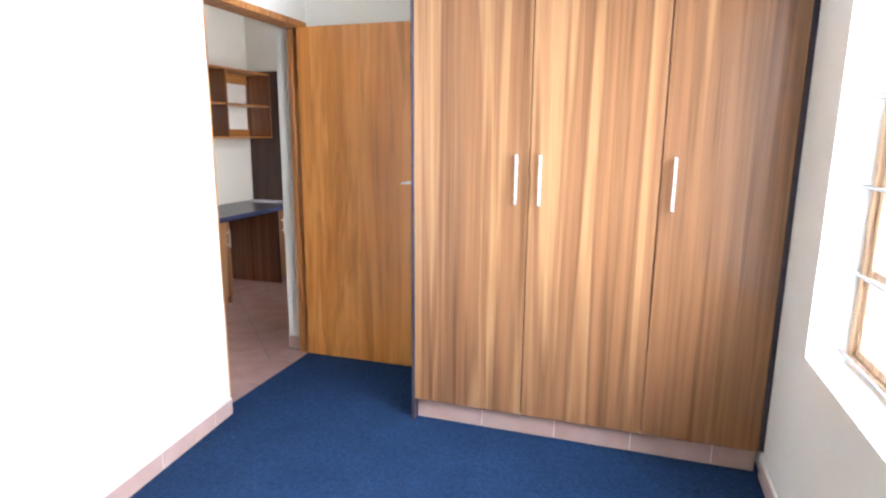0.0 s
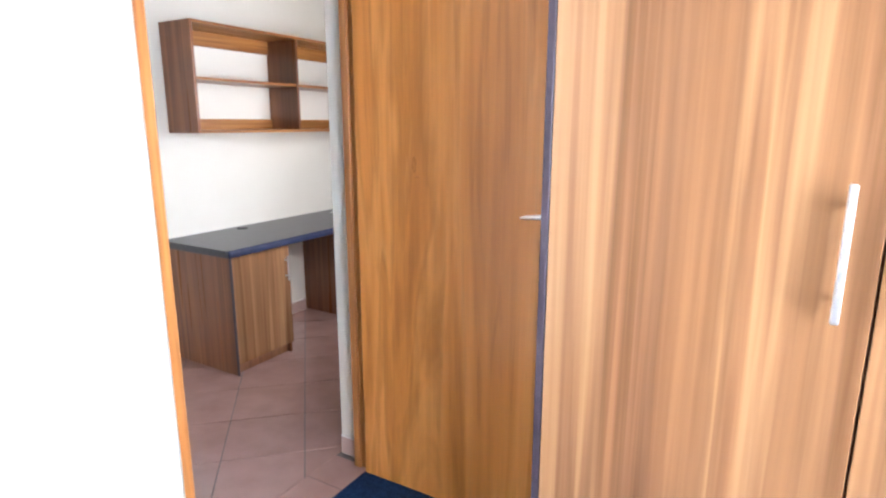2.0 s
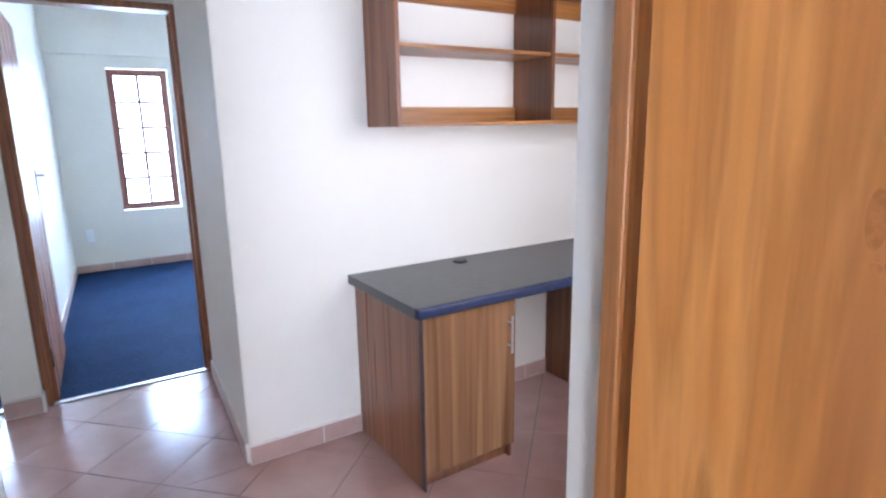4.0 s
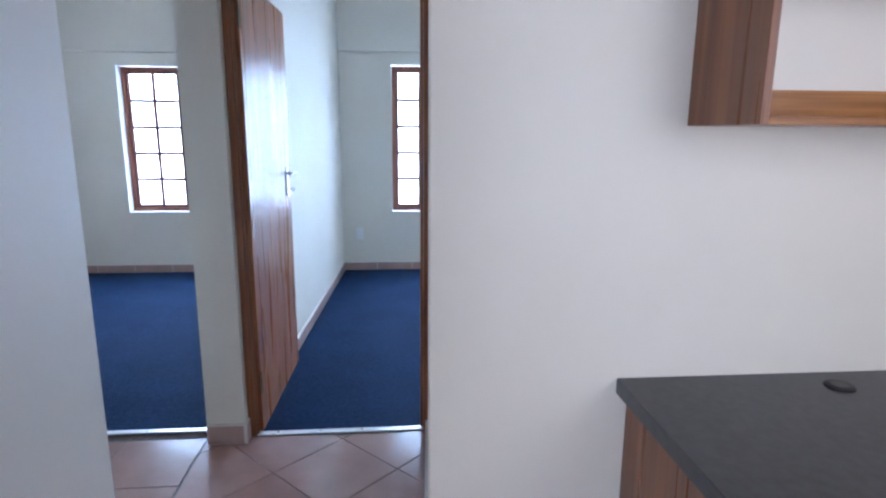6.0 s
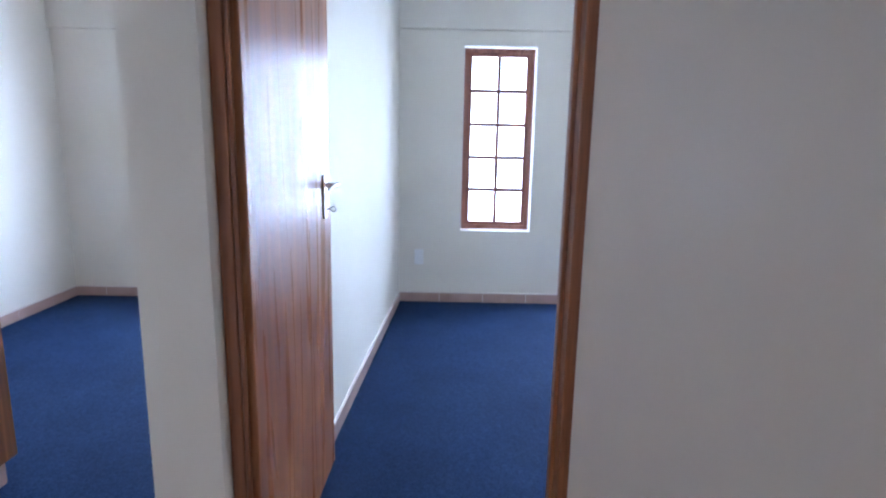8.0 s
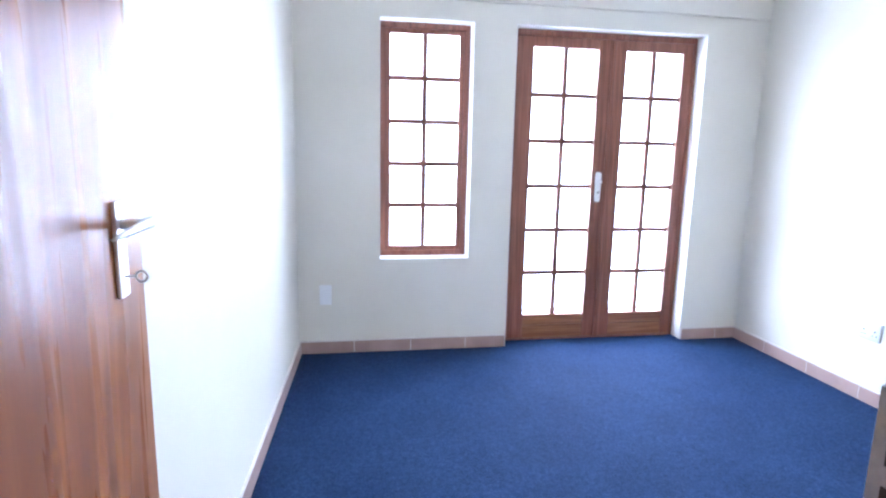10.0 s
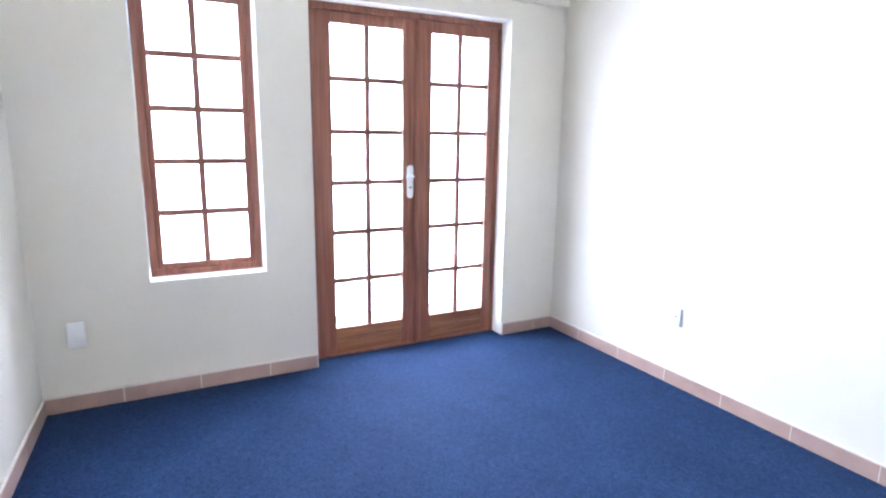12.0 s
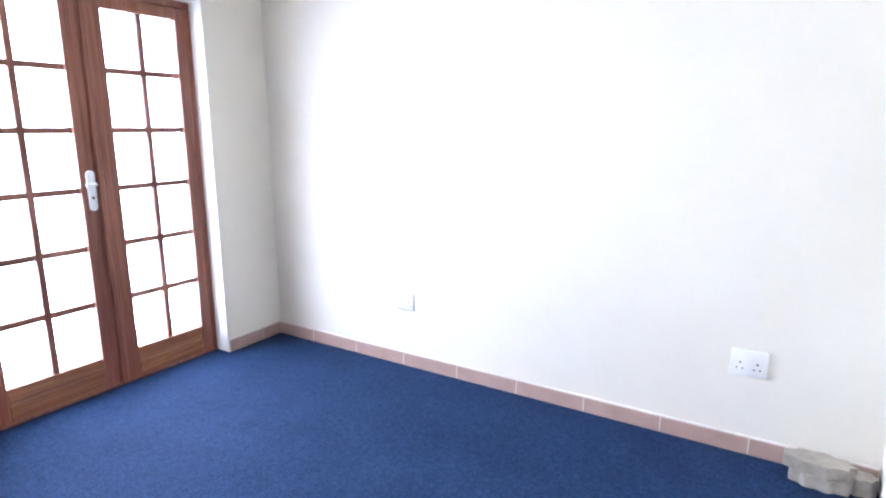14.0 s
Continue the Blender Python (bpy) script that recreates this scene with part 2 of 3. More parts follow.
# door wall: pier between the doors, lintels, the rest
BL, BR = 2.66, 3.506   # doorway of the larger room
CL, CR = 1.63, 2.492    # doorway of the smaller room
DH = 2.055
structure("wall_doors", boxes([
    ((BX, CR, 0), (HX, BL, H)), ((BX, BL, DH), (HX, BR, H)), ((BX, CL, DH), (HX, CR, H)), ((BX, 0.17, 0), (HX, CL, H))]), PAINT, "cream painted plaster wall with two doorways and a narrow pier", "wall")
structure("wall_doors_end", prism([([(BX, BR), (HX, BR), (HX, RY), (-4.45, RY)], 0, H)]), PAINT, "cream painted plaster wall between doorway and corner", "wall")
desk_wall = prism([([(HX, 3.488), (-3.28, 3.424), (-3.28, RY), (HX, RY)], 0, H)])
bmesh.ops.bevel(desk_wall, geom=list(desk_wall.edges), offset=0.008, segments=2, affect="EDGES", profile=0.5)
structure("wall_desk", desk_wall, PAINT, "cream painted plaster wall behind the built-in desk", "wall")
structure("wall_hall_end", boxes([((-3.28, 5.555, 0), (-1.645, 5.72, H))]), PAINT, "cream painted end wall of the tiled hall", "wall")
structure("wall_passage", prism([([(-3.37, 2.588), (-3.37, 1.2), (-3.22, 1.2), (-3.22, 2.43), (-1.645, 2.43), (-1.645, 2.588)], 0, H)]), PAINT, "cream painted plaster wall along the tiled passage, in shade", "wall")
structure("wall_passage_end", boxes([((HX, 1.05, 0), (-3.22, 1.2, H))]), PAINT, "cream painted end wall of the passage", "wall")
# wall of the first doorway
AN, AF, DHA = 2.73, 3.65, 2.125
WH = (4.15, 5.35, 0.95, 2.15)
structure("wall_first_door", prism([
    ([(-1.645, -1.5), (la(-1.5), -1.5), (la(2.698), 2.698), (-1.405, 2.715), (-1.44, AN), (-1.645, AN)], 0, H),
    ([(-1.645, AF), (-1.455, AF), (-1.455, WH[0]), (-1.645, WH[0])], 0, H),
    ([(-1.645, WH[1]), (-1.455, WH[1]), (-1.455, 5.72), (-1.645, 5.72)], 0, H),
    ([(-1.645, WH[0]), (-1.455, WH[0]), (-1.455, WH[1]), (-1.645, WH[1])], 0, WH[2]),
    ([(-1.645, WH[0]), (-1.455, WH[0]), (-1.455, WH[1]), (-1.645, WH[1])], WH[3], H),
    ([(-1.645, AN), (-1.42, AN), (-1.42, AF), (-1.645, AF)], DHA, H)]), PAINT, "bright cream painted plaster wall beside the open door", "wall")
structure("wall_behind_wardrobe", boxes([((-1.454, 3.645, 0), (1.165, 3.80, H))]), PAINT, "cream painted plaster wall behind door and wardrobe", "wall")
WA = (1.0, 2.585, 0.695, 2.12)
structure("wall_window_side", boxes([((1.165, -1.5, 0), (1.41, WA[0], H)), ((1.165, WA[1], 0), (1.41, 3.78, H)),
    ((1.165, WA[0], 0), (1.41, WA[1], WA[2])), ((1.165, WA[0], WA[3]), (1.41, WA[1], H))]), PAINT, "cream painted plaster wall with a deep window", "wall")
structure("wall_back", boxes([((-1.645, -1.62, 0), (1.41, -1.5, H))]), PAINT, "cream painted plaster wall closing the first room", "wall")

# outside: ground and balcony
structure("ground", boxes([((-60, -60, -3.4), (60, 60, -3.2))]), CONCRETE, "pale sunlit ground far below the balcony", "ground")

rl = thing("balcony_railing", (-8.6, 3.8, 0), "slim white painted steel balcony railing outside the window", "railing")
part("top_rail", boxes([((-8.61, 3.45, 1.07), (-8.59, 4.15, 1.088))], 0.003), PLASTIC, rl)
part("lower_rail", boxes([((-8.606, 3.40, 0.985), (-8.594, 4.15, 0.997))], 0.002), PLASTIC, rl)
for y in (3.455, 4.14):
    part("post", boxes([((-8.607, y - 0.006, -0.04), (-8.593, y + 0.006, 0.985))], 0.002), PLASTIC, rl)
    part("post_head", boxes([((-8.607, y - 0.006, 0.997), (-8.593, y + 0.006, 1.07))], 0.002), PLASTIC, rl)
structure("balcony_slab", boxes([((-8.72, 3.2, -0.16), (OX - 0.001, RY + 0.2, -0.04))]), CONCRETE, "pale concrete balcony slab outside the glazed doors", "balcony")

# ---------- windows and glazed doors ----------
def window(name, y0, y1, z0, z1, xi, rows, cols, sashes, out, label, timber=None):
    """A timber window in a wall that faces along x; xi is the frame's inner face, out the way outside (-1 or 1)."""
    timber = timber or MERANTI
    w = tagged(thing(name, (xi, (y0 + y1) / 2, z0), label, "window", "structure"))
    xo = xi + out * 0.06
    f = 0.034
    fr = [((xi, y0, z0 + f), (xo, y0 + f, z1 - f)), ((xi, y1 - f, z0 + f), (xo, y1, z1 - f)), ((xi, y0, z0), (xo, y1, z0 + f)), ((xi, y0, z1 - f), (xo, y1, z1))]
    part("window_frame", boxes(fr, 0.003), timber, w)
    x1, x2 = xi + out * 0.012, xi + out * 0.05
    cuts = [y0 + f] + [y0 + (y1 - y0) * k / sashes for k in range(1, sashes)] + [y1 - f]
    for c in cuts[1:-1]:
        part("mullion", boxes([((xi, c - 0.024, z0 + f), (xo, c + 0.024, z1 - f))], 0.003), timber, w)
    spans = [(p + (0.024 if k else 0), q - (0.024 if k < sashes - 1 else 0)) for k, (p, q) in enumerate(zip(cuts, cuts[1:]))]
    for a, b in spans:
        s, q0, q1 = 0.028, z0 + f, z1 - f
        sash = part("sash", boxes([((x1, a, q0 + s), (x2, a + s, q1 - s)), ((x1, b - s, q0 + s), (x2, b, q1 - s)), ((x1, a, q0), (x2, b, q0 + s)), ((x1, a, q1 - s), (x2, b, q1))], 0.003), timber, w)
        glazing(sash, a + s, b - s, q0 + s, q1 - s, (x1 + x2) / 2, rows, cols, timber)
    return w


def glazing(parent, a, b, z0, z1, x, rows, cols, wood_mat):
    """Bars and single panes between them."""
    g = 0.015
    for i in range(1, cols):
        y = a + (b - a) * i / cols
        part("glazing_bar", boxes([((x - 0.013, y - g, z0), (x + 0.013, y + g, z1))], 0.002), wood_mat, parent)
    for j in range(1, rows):
        z = z0 + (z1 - z0) * j / rows
        part("glazing_bar", boxes([((x - 0.012, a, z - g), (x + 0.012, b, z + g))], 0.002), wood_mat, parent)
    for i in range(cols):
        for j in range(rows):
            p = part("pane", boxes([((x - 0.002, a + (b - a) * i / cols + 0.003, z0 + (z1 - z0) * j / rows + 0.003), (x + 0.002, a + (b - a) * (i + 1) / cols - 0.003, z0 + (z1 - z0) * (j + 1) / rows - 0.003))]), GLASS, parent)
            p.visible_shadow = False


def reveal(y0, y1, z0, z1, xa, xb, sill=True):
    """White painted lining of an opening."""
    t = 0.004
    items = [((xa, y0, z0), (xb, y0 + t, z1)), ((xa, y1 - t, z0), (xb, y1, z1)), ((xa, y0 + t, z1 - t), (xb, y1 - t, z1))]
    if sill:
        items.append(((xa, y0 + t, z0), (xb, y1 - t, z0 + t)))
    structure("trim_reveal", boxes(items), PLASTER, "white painted plaster lining of an opening", "trim")


reveal(*WB, FX + 0.001, FX - 0.085)
window("window_1", WB[0] + 0.008, WB[1] - 0.008, WB[2] + 0.008, WB[3] - 0.008, FX - 0.085, 5, 2, 1, -1, "narrow red-brown timber window with ten small panes")
reveal(*WC, FX + 0.001, FX - 0.085)
window("window_2", WC[0] + 0.008, WC[1] - 0.008, WC[2] + 0.008, WC[3] - 0.008, FX - 0.085, 5, 2, 3, -1, "red-brown timber window with three ten-pane sashes")
reveal(*WA, 1.164, 1.285)
wa = window("window_3", WA[0] + 0.008, WA[1] - 0.008, WA[2] + 0.008, WA[3] - 0.008, 1.285, 5, 2, 2, 1, "light-varnished timber window, paled as if strongly lit, behind slim steel burglar bars", PALE_LIT)
for z in (0.74, 1.02, 1.30, 1.58, 1.86):
    part("burglar_bar", rod(bmesh.new(), (1.262, WA[0] + 0.005, z), (1.262, WA[1] - 0.005, z), 0.006), DULL, wa, "slim grey steel burglar bar")

reveal(*WH, -1.646, -1.56)
window("window_4", WH[0] + 0.008, WH[1] - 0.008, WH[2] + 0.008, WH[3] - 0.008, -1.56, 4, 2, 2, 1, "timber hall window with small panes")

# double glazed doors
reveal(*FD, FX + 0.001, FX - 0.10, False)
fd = thing("door_1", (FX - 0.1, 4.745, 0), "closed red-brown timber double doors with twelve-pane glazing each", "door", "structure")
X1, X2 = FX - 0.10, FX - 0.17
part("door_frame", boxes([((X1, 4.152, 0.0), (X2, 4.192, 1.99)), ((X1, 5.392, 0.0), (X2, 5.41, 1.99)), ((X1, 4.152, 1.99), (X2, 5.41, 2.027))], 0.003), MERANTI, fd)
part("door_sill", boxes([((X1, 4.152, -0.004), (X2, 5.41, 0.011))], 0.003), MERANTI, fd)
for a, b, name in ((4.192, 4.829, "door_leaf"), (4.830, 5.392, "door_leaf")):
    a2, b2 = (4.300, 4.734) if a < 4.5 else (4.926, 5.325)
    s1, s2 = X1 - 0.012, X2 + 0.008
    z0, z1 = 0.175, 1.927
    leaf = part(name, boxes([((s1, a, 0.012), (s2, a2, 1.990)), ((s1, b2, 0.012), (s2, b, 1.990)), ((s1, a2, z1), (s2, b2, 1.990))], 0.003), MERANTI, fd)
    part("bottom_rail", boxes([((s1, a2, 0.012), (s2, b2, 0.10)), ((s1 - 0.005, a2, 0.10), (s2, b2, 0.175))], 0.004), MERANTI_H, leaf, "lighter orange-brown bottom rail")
    glazing(leaf, a2, b2, z0, z1, (s1 + s2) / 2, 6, 2, MERANTI)
part("astragal", boxes([((X1 - 0.012, 4.815, 0.012), (X1 + 0.006, 4.841, 1.987))], 0.004), MERANTI, fd)
oval = [(0.02 * math.cos(k * math.pi / 10), (0.08 if k <= 10 else -0.08) + 0.02 * math.sin(k * math.pi / 10)) for k in range(20)]
bm = prism([(oval, 0, 0.012)])
bmesh.ops.bevel(bm, geom=list(bm.edges), offset=0.002, segments=2, affect="EDGES", profile=0.5)
bm.transform(Matrix(((0, 0, 1, X1 - 0.011), (1, 0, 0, 4.779), (0, 1, 0, 1.05), (0, 0, 0, 1))))
pl = part("lock_plate", bm, PLASTIC, fd, "white oval lock plate")
part("lever", rod(rod(bmesh.new(), (X1 + 0.002, 4.779, 1.085), (X1 + 0.045, 4.779, 1.085), 0.008), (X1 + 0.042, 4.779, 1.085), (X1 + 0.042, 4.735, 1.085), 0.007), PLASTIC, pl)
part("keyhole", rod(bmesh.new(), (X1 + 0.0005, 4.779, 1.015), (X1 + 0.0025, 4.779, 1.015), 0.007), DARK, pl)


# ---------- hinged doors ----------
def lever_handle(parent, mat, sign, back, key):
    """Backplate with lever and lock, on a leaf that lies along local x; mat places it, sign is the face's side."""
    s = sign
    bm = boxes([((-0.019, 0, -0.08), (0.019, s * 0.008, 0.08))], 0.003, 2)
    bm.transform(mat)
    plate = part("door_handle", bm, STEEL, parent, "brushed steel lever handle on a long plate")
    bm = bmesh.new()
    rod(bm, (0, 0, 0.042), (0, s * 0.05, 0.042), 0.009)
    stations = [(-0.012, 0.052, 0.044, 0.010, 0.007), (0.02, 0.053, 0.045, 0.010, 0.006), (0.06, 0.052, 0.043, 0.008, 0.005), (0.10, 0.048, 0.039, 0.006, 0.004), (0.122, 0.042, 0.035, 0.002, 0.002)]
    rings = []
    for x, y, z, hh, th in stations:
        rings.append([bm.verts.new((back * x, s * (y + th * math.cos(k * math.pi / 4)), z + hh * math.sin(k * math.pi / 4))) for k in range(8)])
    for p, q in zip(rings, rings[1:]):
        for k in range(8):
            bm.faces.new((p[k], p[(k + 1) % 8], q[(k + 1) % 8], q[k]))
    bm.faces.new(rings[0]), bm.faces.new(rings[-1])
    bmesh.ops.recalc_face_normals(bm, faces=list(bm.faces))
    bm.transform(mat)
    part("lever", bm, STEEL, plate, smooth=True)
    if key:
        bm = bmesh.new()
        rod(bm, (0, 0, -0.045), (0, s * 0.026, -0.045), 0.0022, 8)
        for i in range(14):
            a, b = [2 * math.pi * k / 14 for k in (i, i + 1)]
            rod(bm, (0, s * (0.034 + 0.009 * math.cos(a)), -0.045 + 0.009 * math.sin(a)), (0, s * (0.034 + 0.009 * math.cos(b)), -0.045 + 0.009 * math.sin(b)), 0.002, 6)
        bm.transform(mat)
        part("key", bm, STEEL, plate)


def hinges(parent, x, y, zs):
    for z in zs:
        part("hinge", rod(boxes([((x - 0.018, y - 0.003, z - 0.05), (x + 0.018, y + 0.003, z + 0.05))]), (x, y, z - 0.05), (x, y, z + 0.05), 0.006, 10), BRASS, parent, "tarnished dark brass hinge")


# first room's door, folded back beside the wardrobe
d2 = thing("door_2", (-1.46, 3.59, 0), "open flush hardwood veneer door with a small knot", "door", "structure")
part("door_frame", boxes([((-1.55, AN + 0.001, 0), (-1.432, AN + 0.035, DHA - 0.036)), ((-1.532, AF - 0.05, 0), (-1.446, AF - 0.001, DHA - 0.036)), ((-1.55, AN + 0.001, DHA - 0.036), (-1.418, AF - 0.001, DHA - 0.001))], 0.003), FRAME_A, d2)
part("door_stop", boxes([((-1.525, AN + 0.035, 0), (-1.49, AN + 0.047, DHA - 0.048)), ((-1.525, AF - 0.062, 0), (-1.49, AF - 0.05, DHA - 0.048))], 0.002), FRAME_A, d2)
LA2 = Matrix.Translation((-1.442, 3.602, 0)) @ Matrix.Rotation(radians(0.6), 4, "Z")
bm = boxes([((0, -0.04, 0.012), (0.845, 0, 2.085))], 0.002)
bm.transform(LA2)
leaf = part("door_leaf", bm, VENEER, d2)
lever_handle(leaf, LA2 @ Matrix.Translation((0.81, -0.04, 1.135)), -1, -1, False)
knot = bmesh.new()
for dx, dz, w, h in ((0, 0, 0.010, 0.030), (0.004, -0.045, 0.006, 0.005), (0.015, -0.042, 0.005, 0.004)):
    bmesh.ops.create_cone(knot, cap_ends=True, segments=18, radius1=1, radius2=1, depth=1, matrix=Matrix.Translation((dx, -0.0401, dz)) @ Matrix.Diagonal((w, 0.0012, h, 1)) @ Matrix.Rotation(radians(90), 4, "X"))
knot.transform(LA2 @ Matrix.Translation((0.262, 0, 1.32)))
part("knot", knot, KNOT, leaf, "brown oval knot in the veneer")
hinges(d2, -1.445, 3.59, (0.28, 1.8))

# larger room's door, folded back against the partition
d3 = thing("door_3", (-4.43, 2.68, 0), "open flush glossy hardwood door with key in the lock", "door", "structure")
part("door_frame", boxes([((-4.452, BL + 0.001, 0), (-4.430, BL + 0.034, DH - 0.036)), ((-4.518, BR - 0.036, 0), (-4.40, BR - 0.001, DH - 0.036)), ((-4.518, BL + 0.001, DH - 0.036), (-4.40, BR - 0.001, DH - 0.001))], 0.003), FRAME, d3)
part("door_stop", boxes([((-4.447, BL + 0.034, 0), (-4.436, BL + 0.046, DH - 0.048)), ((-4.482, BR - 0.047, 0), (-4.452, BR - 0.036, DH - 0.048))], 0.002), FRAME, d3)
LB3 = Matrix.Translation((-4.459, 2.682, 0)) @ Matrix.Rotation(radians(180 - 1.75), 4, "Z")
bm = boxes([((0, -0.04, 0.012), (0.848, 0, 2.02))], 0.002)
bm.transform(LB3)
leaf = part("door_leaf", bm, VENEER_B, d3)
lever_handle(leaf, LB3 @ Matrix.Translation((0.748, -0.04, 1.118)), -1, -1, True)
hinges(d3, -4.457, 2.722, (0.25, 1.85))
sp = part("strike_plate", boxes([((-4.516, BR - 0.0385, 1.022), (-4.478, BR - 0.0355, 1.143))], 0.0008), DULL, d3, "grey steel strike plate with two slots")
for z in (1.055, 1.110):
    part("slot", boxes([((-4.504, BR - 0.0397, z - 0.02), (-4.488, BR - 0.0384, z + 0.02))]), DARK, sp)
# smaller room's doorway has only its frame in sight
d4 = thing("door_4", (-4.43, 2.0, 0), "stained timber door frame in a doorway standing open", "door frame", "structure")
part("jamb", boxes([((-4.538, CL + 0.001, 0), (-4.440, CL + 0.04, DH - 0.036))], 0.003), FRAME, d4)
part("jamb", boxes([((-4.538, CR - 0.010, 0), (-4.440, CR - 0.001, DH - 0.036))], 0.002), FRAME, d4)
part("head", boxes([((-4.538, CL + 0.001, DH - 0.036), (-4.440, CR - 0.001, DH - 0.001))], 0.003), FRAME, d4)


# threshold strips with screws
def threshold(name, a, b, x, along):
    th = thing(name, (x, (a + b) / 2, 0) if along == "y" else (0, 0, 0), "worn aluminium carpet strip screwed down in a doorway", "threshold", "structure")
    part("strip", boxes([((x - 0.018, a, 0.0), (x + 0.018, b, 0.008))], 0.003), STRIP, th)
    n = 4
    for i in range(n):
        y = a + (b - a) * (i + 0.5) / n
        part("screw", rod(bmesh.new(), (x, y, 0.0075), (x, y, 0.0095), 0.005, 10), BRASS, th)


threshold("trim_threshold", BL + 0.036, BR - 0.036, -4.445, "y")
threshold("trim_threshold", CL + 0.04, CR - 0.011, -4.50, "y")


# ---------- wardrobes ----------
def bar_handle(parent, x, y, z0, z1, d):
    """Square steel bar on two posts; d is the way out of the door along -y."""
    h = part("handle", boxes([((x - 0.006, y - 0.036, z0), (x + 0.006, y - 0.026, z1))], 0.002), STEEL, parent, "slim brushed steel bar handle")
    for z in (z0 + 0.035, z1 - 0.035):
        part("handle_post", rod(bmesh.new(), (x, y - 0.027, z), (x, y, z), 0.004, 10), STEEL, h)


wr = thing("wardrobe", (0.35, 3.3, 0), "built-in three-door wardrobe in striped walnut laminate", "wardrobe")
WY = 2.952
part("carcass", boxes([((-0.444, WY + 0.021, 0.122), (1.142, 3.612, 2.45))]), LAM_D, wr)
part("side_panel", boxes([((-0.462, WY, 0.0), (-0.4455, 3.612, 2.45))], 0.0015), EDGE, wr, "dark-edged side panel")
for x0, x1, hx in ((-0.4435, 0.1035, 0.052), (0.1085, 0.6565, 0.158), (0.6615, 1.142, 0.712)):
    dr = part("door", boxes([((x0, WY, 0.118), (x1, WY + 0.018, 2.44))], 0.0015), LAM, wr)
    bar_handle(dr, hx, WY, 1.148, 1.372, -1)
pb = part("plinth", boxes([((-0.4435, WY + 0.048, 0.0), (1.142, WY + 0.066, 0.12))]), GROUT_LIGHT, wr, "tiled plinth")
xs = [-0.4435, -0.098, 0.266, 0.618, 0.968, 1.142]
for a, b in zip(xs, xs[1:]):
    part("tile", boxes([((a + 0.002, WY + 0.04, 0.004), (b - 0.002, WY + 0.0485, 0.117))], 0.001), SKIRT, pb)
part("filler_strip", boxes([((1.144, WY + 0.004, 0.12), (1.164, WY + 0.02, 2.45))], 0.001), EDGE, wr, "dark gap strip at the wall")

wc = thing("wardrobe", (-4.8, 0.9, 0), "tall walnut laminate wardrobe on a pale tiled plinth", "wardrobe")
part("carcass", boxes([((-5.145, 0.175, 0.10), (-4.54, 1.525, 2.45))]), LAM_D, wc)
part("side_panel", boxes([((-5.155, 1.527, 0.10), (-4.54, 1.545, 2.45))], 0.0015), LAM_D, wc)
for i in range(3):
    part("door", boxes([((-5.166, 0.18 + i * 0.455, 0.10), (-5.148, 0.632 + i * 0.455, 2.44))], 0.0015), LAM, wc)
part("plinth", boxes([((-5.12, 0.175, 0.004), (-4.54, 1.525, 0.099))], 0.001), SKIRT, wc, "pale tile plinth")

# ---------- hall: desk and wall shelf ----------
DX = -2.685
ds = thing("worktop", (-2.97, 4.73, 0.725), "charcoal laminate desk worktop with a navy rounded edge", "worktop")
bm = boxes([((-3.278, 3.920, 0.727), (-2.675, 5.535, 0.767))])
part("board", bm, TOP, ds)
part("front_edge", boxes([((-2.676, 3.918, 0.725), (-2.655, 5.535, 0.768))], 0.012, 3), TOP_EDGE, ds, "rounded navy front edge", True)
part("end_edge", boxes([((-3.278, 3.915, 0.7265), (-2.676, 3.9205, 0.7675))], 0.001), TOP, ds)
gm = bmesh.new()
bmesh.ops.create_cone(gm, cap_ends=True, segments=28, radius1=0.036, radius2=0.033, depth=0.005, matrix=Matrix.Translation((-3.19, 4.462, 0.7695)))
gr = part("cable_grommet", gm, DARK, ds, "black plastic cable grommet", True)
gm = bmesh.new()
bmesh.ops.create_cone(gm, cap_ends=True, segments=20, radius1=0.022, radius2=0.02, depth=0.002, matrix=Matrix.Translation((-3.19, 4.462, 0.7728)))
part("cap", gm, RAIL, gr)


def pedestal(y0, y1, hy, label):
    p = thing("desk_cabinet", (-2.97, (y0 + y1) / 2, 0), label, "cabinet", "", "desk cabinets")
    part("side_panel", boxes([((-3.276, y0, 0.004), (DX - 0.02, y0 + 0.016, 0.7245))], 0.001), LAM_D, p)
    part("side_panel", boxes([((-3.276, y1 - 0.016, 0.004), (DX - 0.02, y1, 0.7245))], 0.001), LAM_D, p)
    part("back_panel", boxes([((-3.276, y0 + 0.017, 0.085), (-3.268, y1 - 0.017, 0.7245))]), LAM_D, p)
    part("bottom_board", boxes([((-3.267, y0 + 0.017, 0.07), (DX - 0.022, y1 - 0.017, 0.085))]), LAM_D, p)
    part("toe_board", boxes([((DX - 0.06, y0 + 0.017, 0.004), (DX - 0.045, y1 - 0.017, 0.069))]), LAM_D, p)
    part("edge_strip", boxes([((DX - 0.02, y0, 0.004), (DX + 0.001, y0 + 0.006, 0.7245))], 0.001), EDGE, p, "dark edge strip")
    dr = part("door", boxes([((DX - 0.018, y0 + 0.008, 0.075), (DX, y1 - 0.002, 0.722))], 0.0015), LAM, p)
    h = part("handle", boxes([((DX + 0.024, hy - 0.005, 0.50), (DX + 0.032, hy + 0.005, 0.66))], 0.002), STEEL, dr, "slim brushed steel bar handle")
    for z in (0.53, 0.63):
        part("handle_post", rod(bmesh.new(), (DX, hy, z), (DX + 0.025, hy, z), 0.004, 10), STEEL, h)


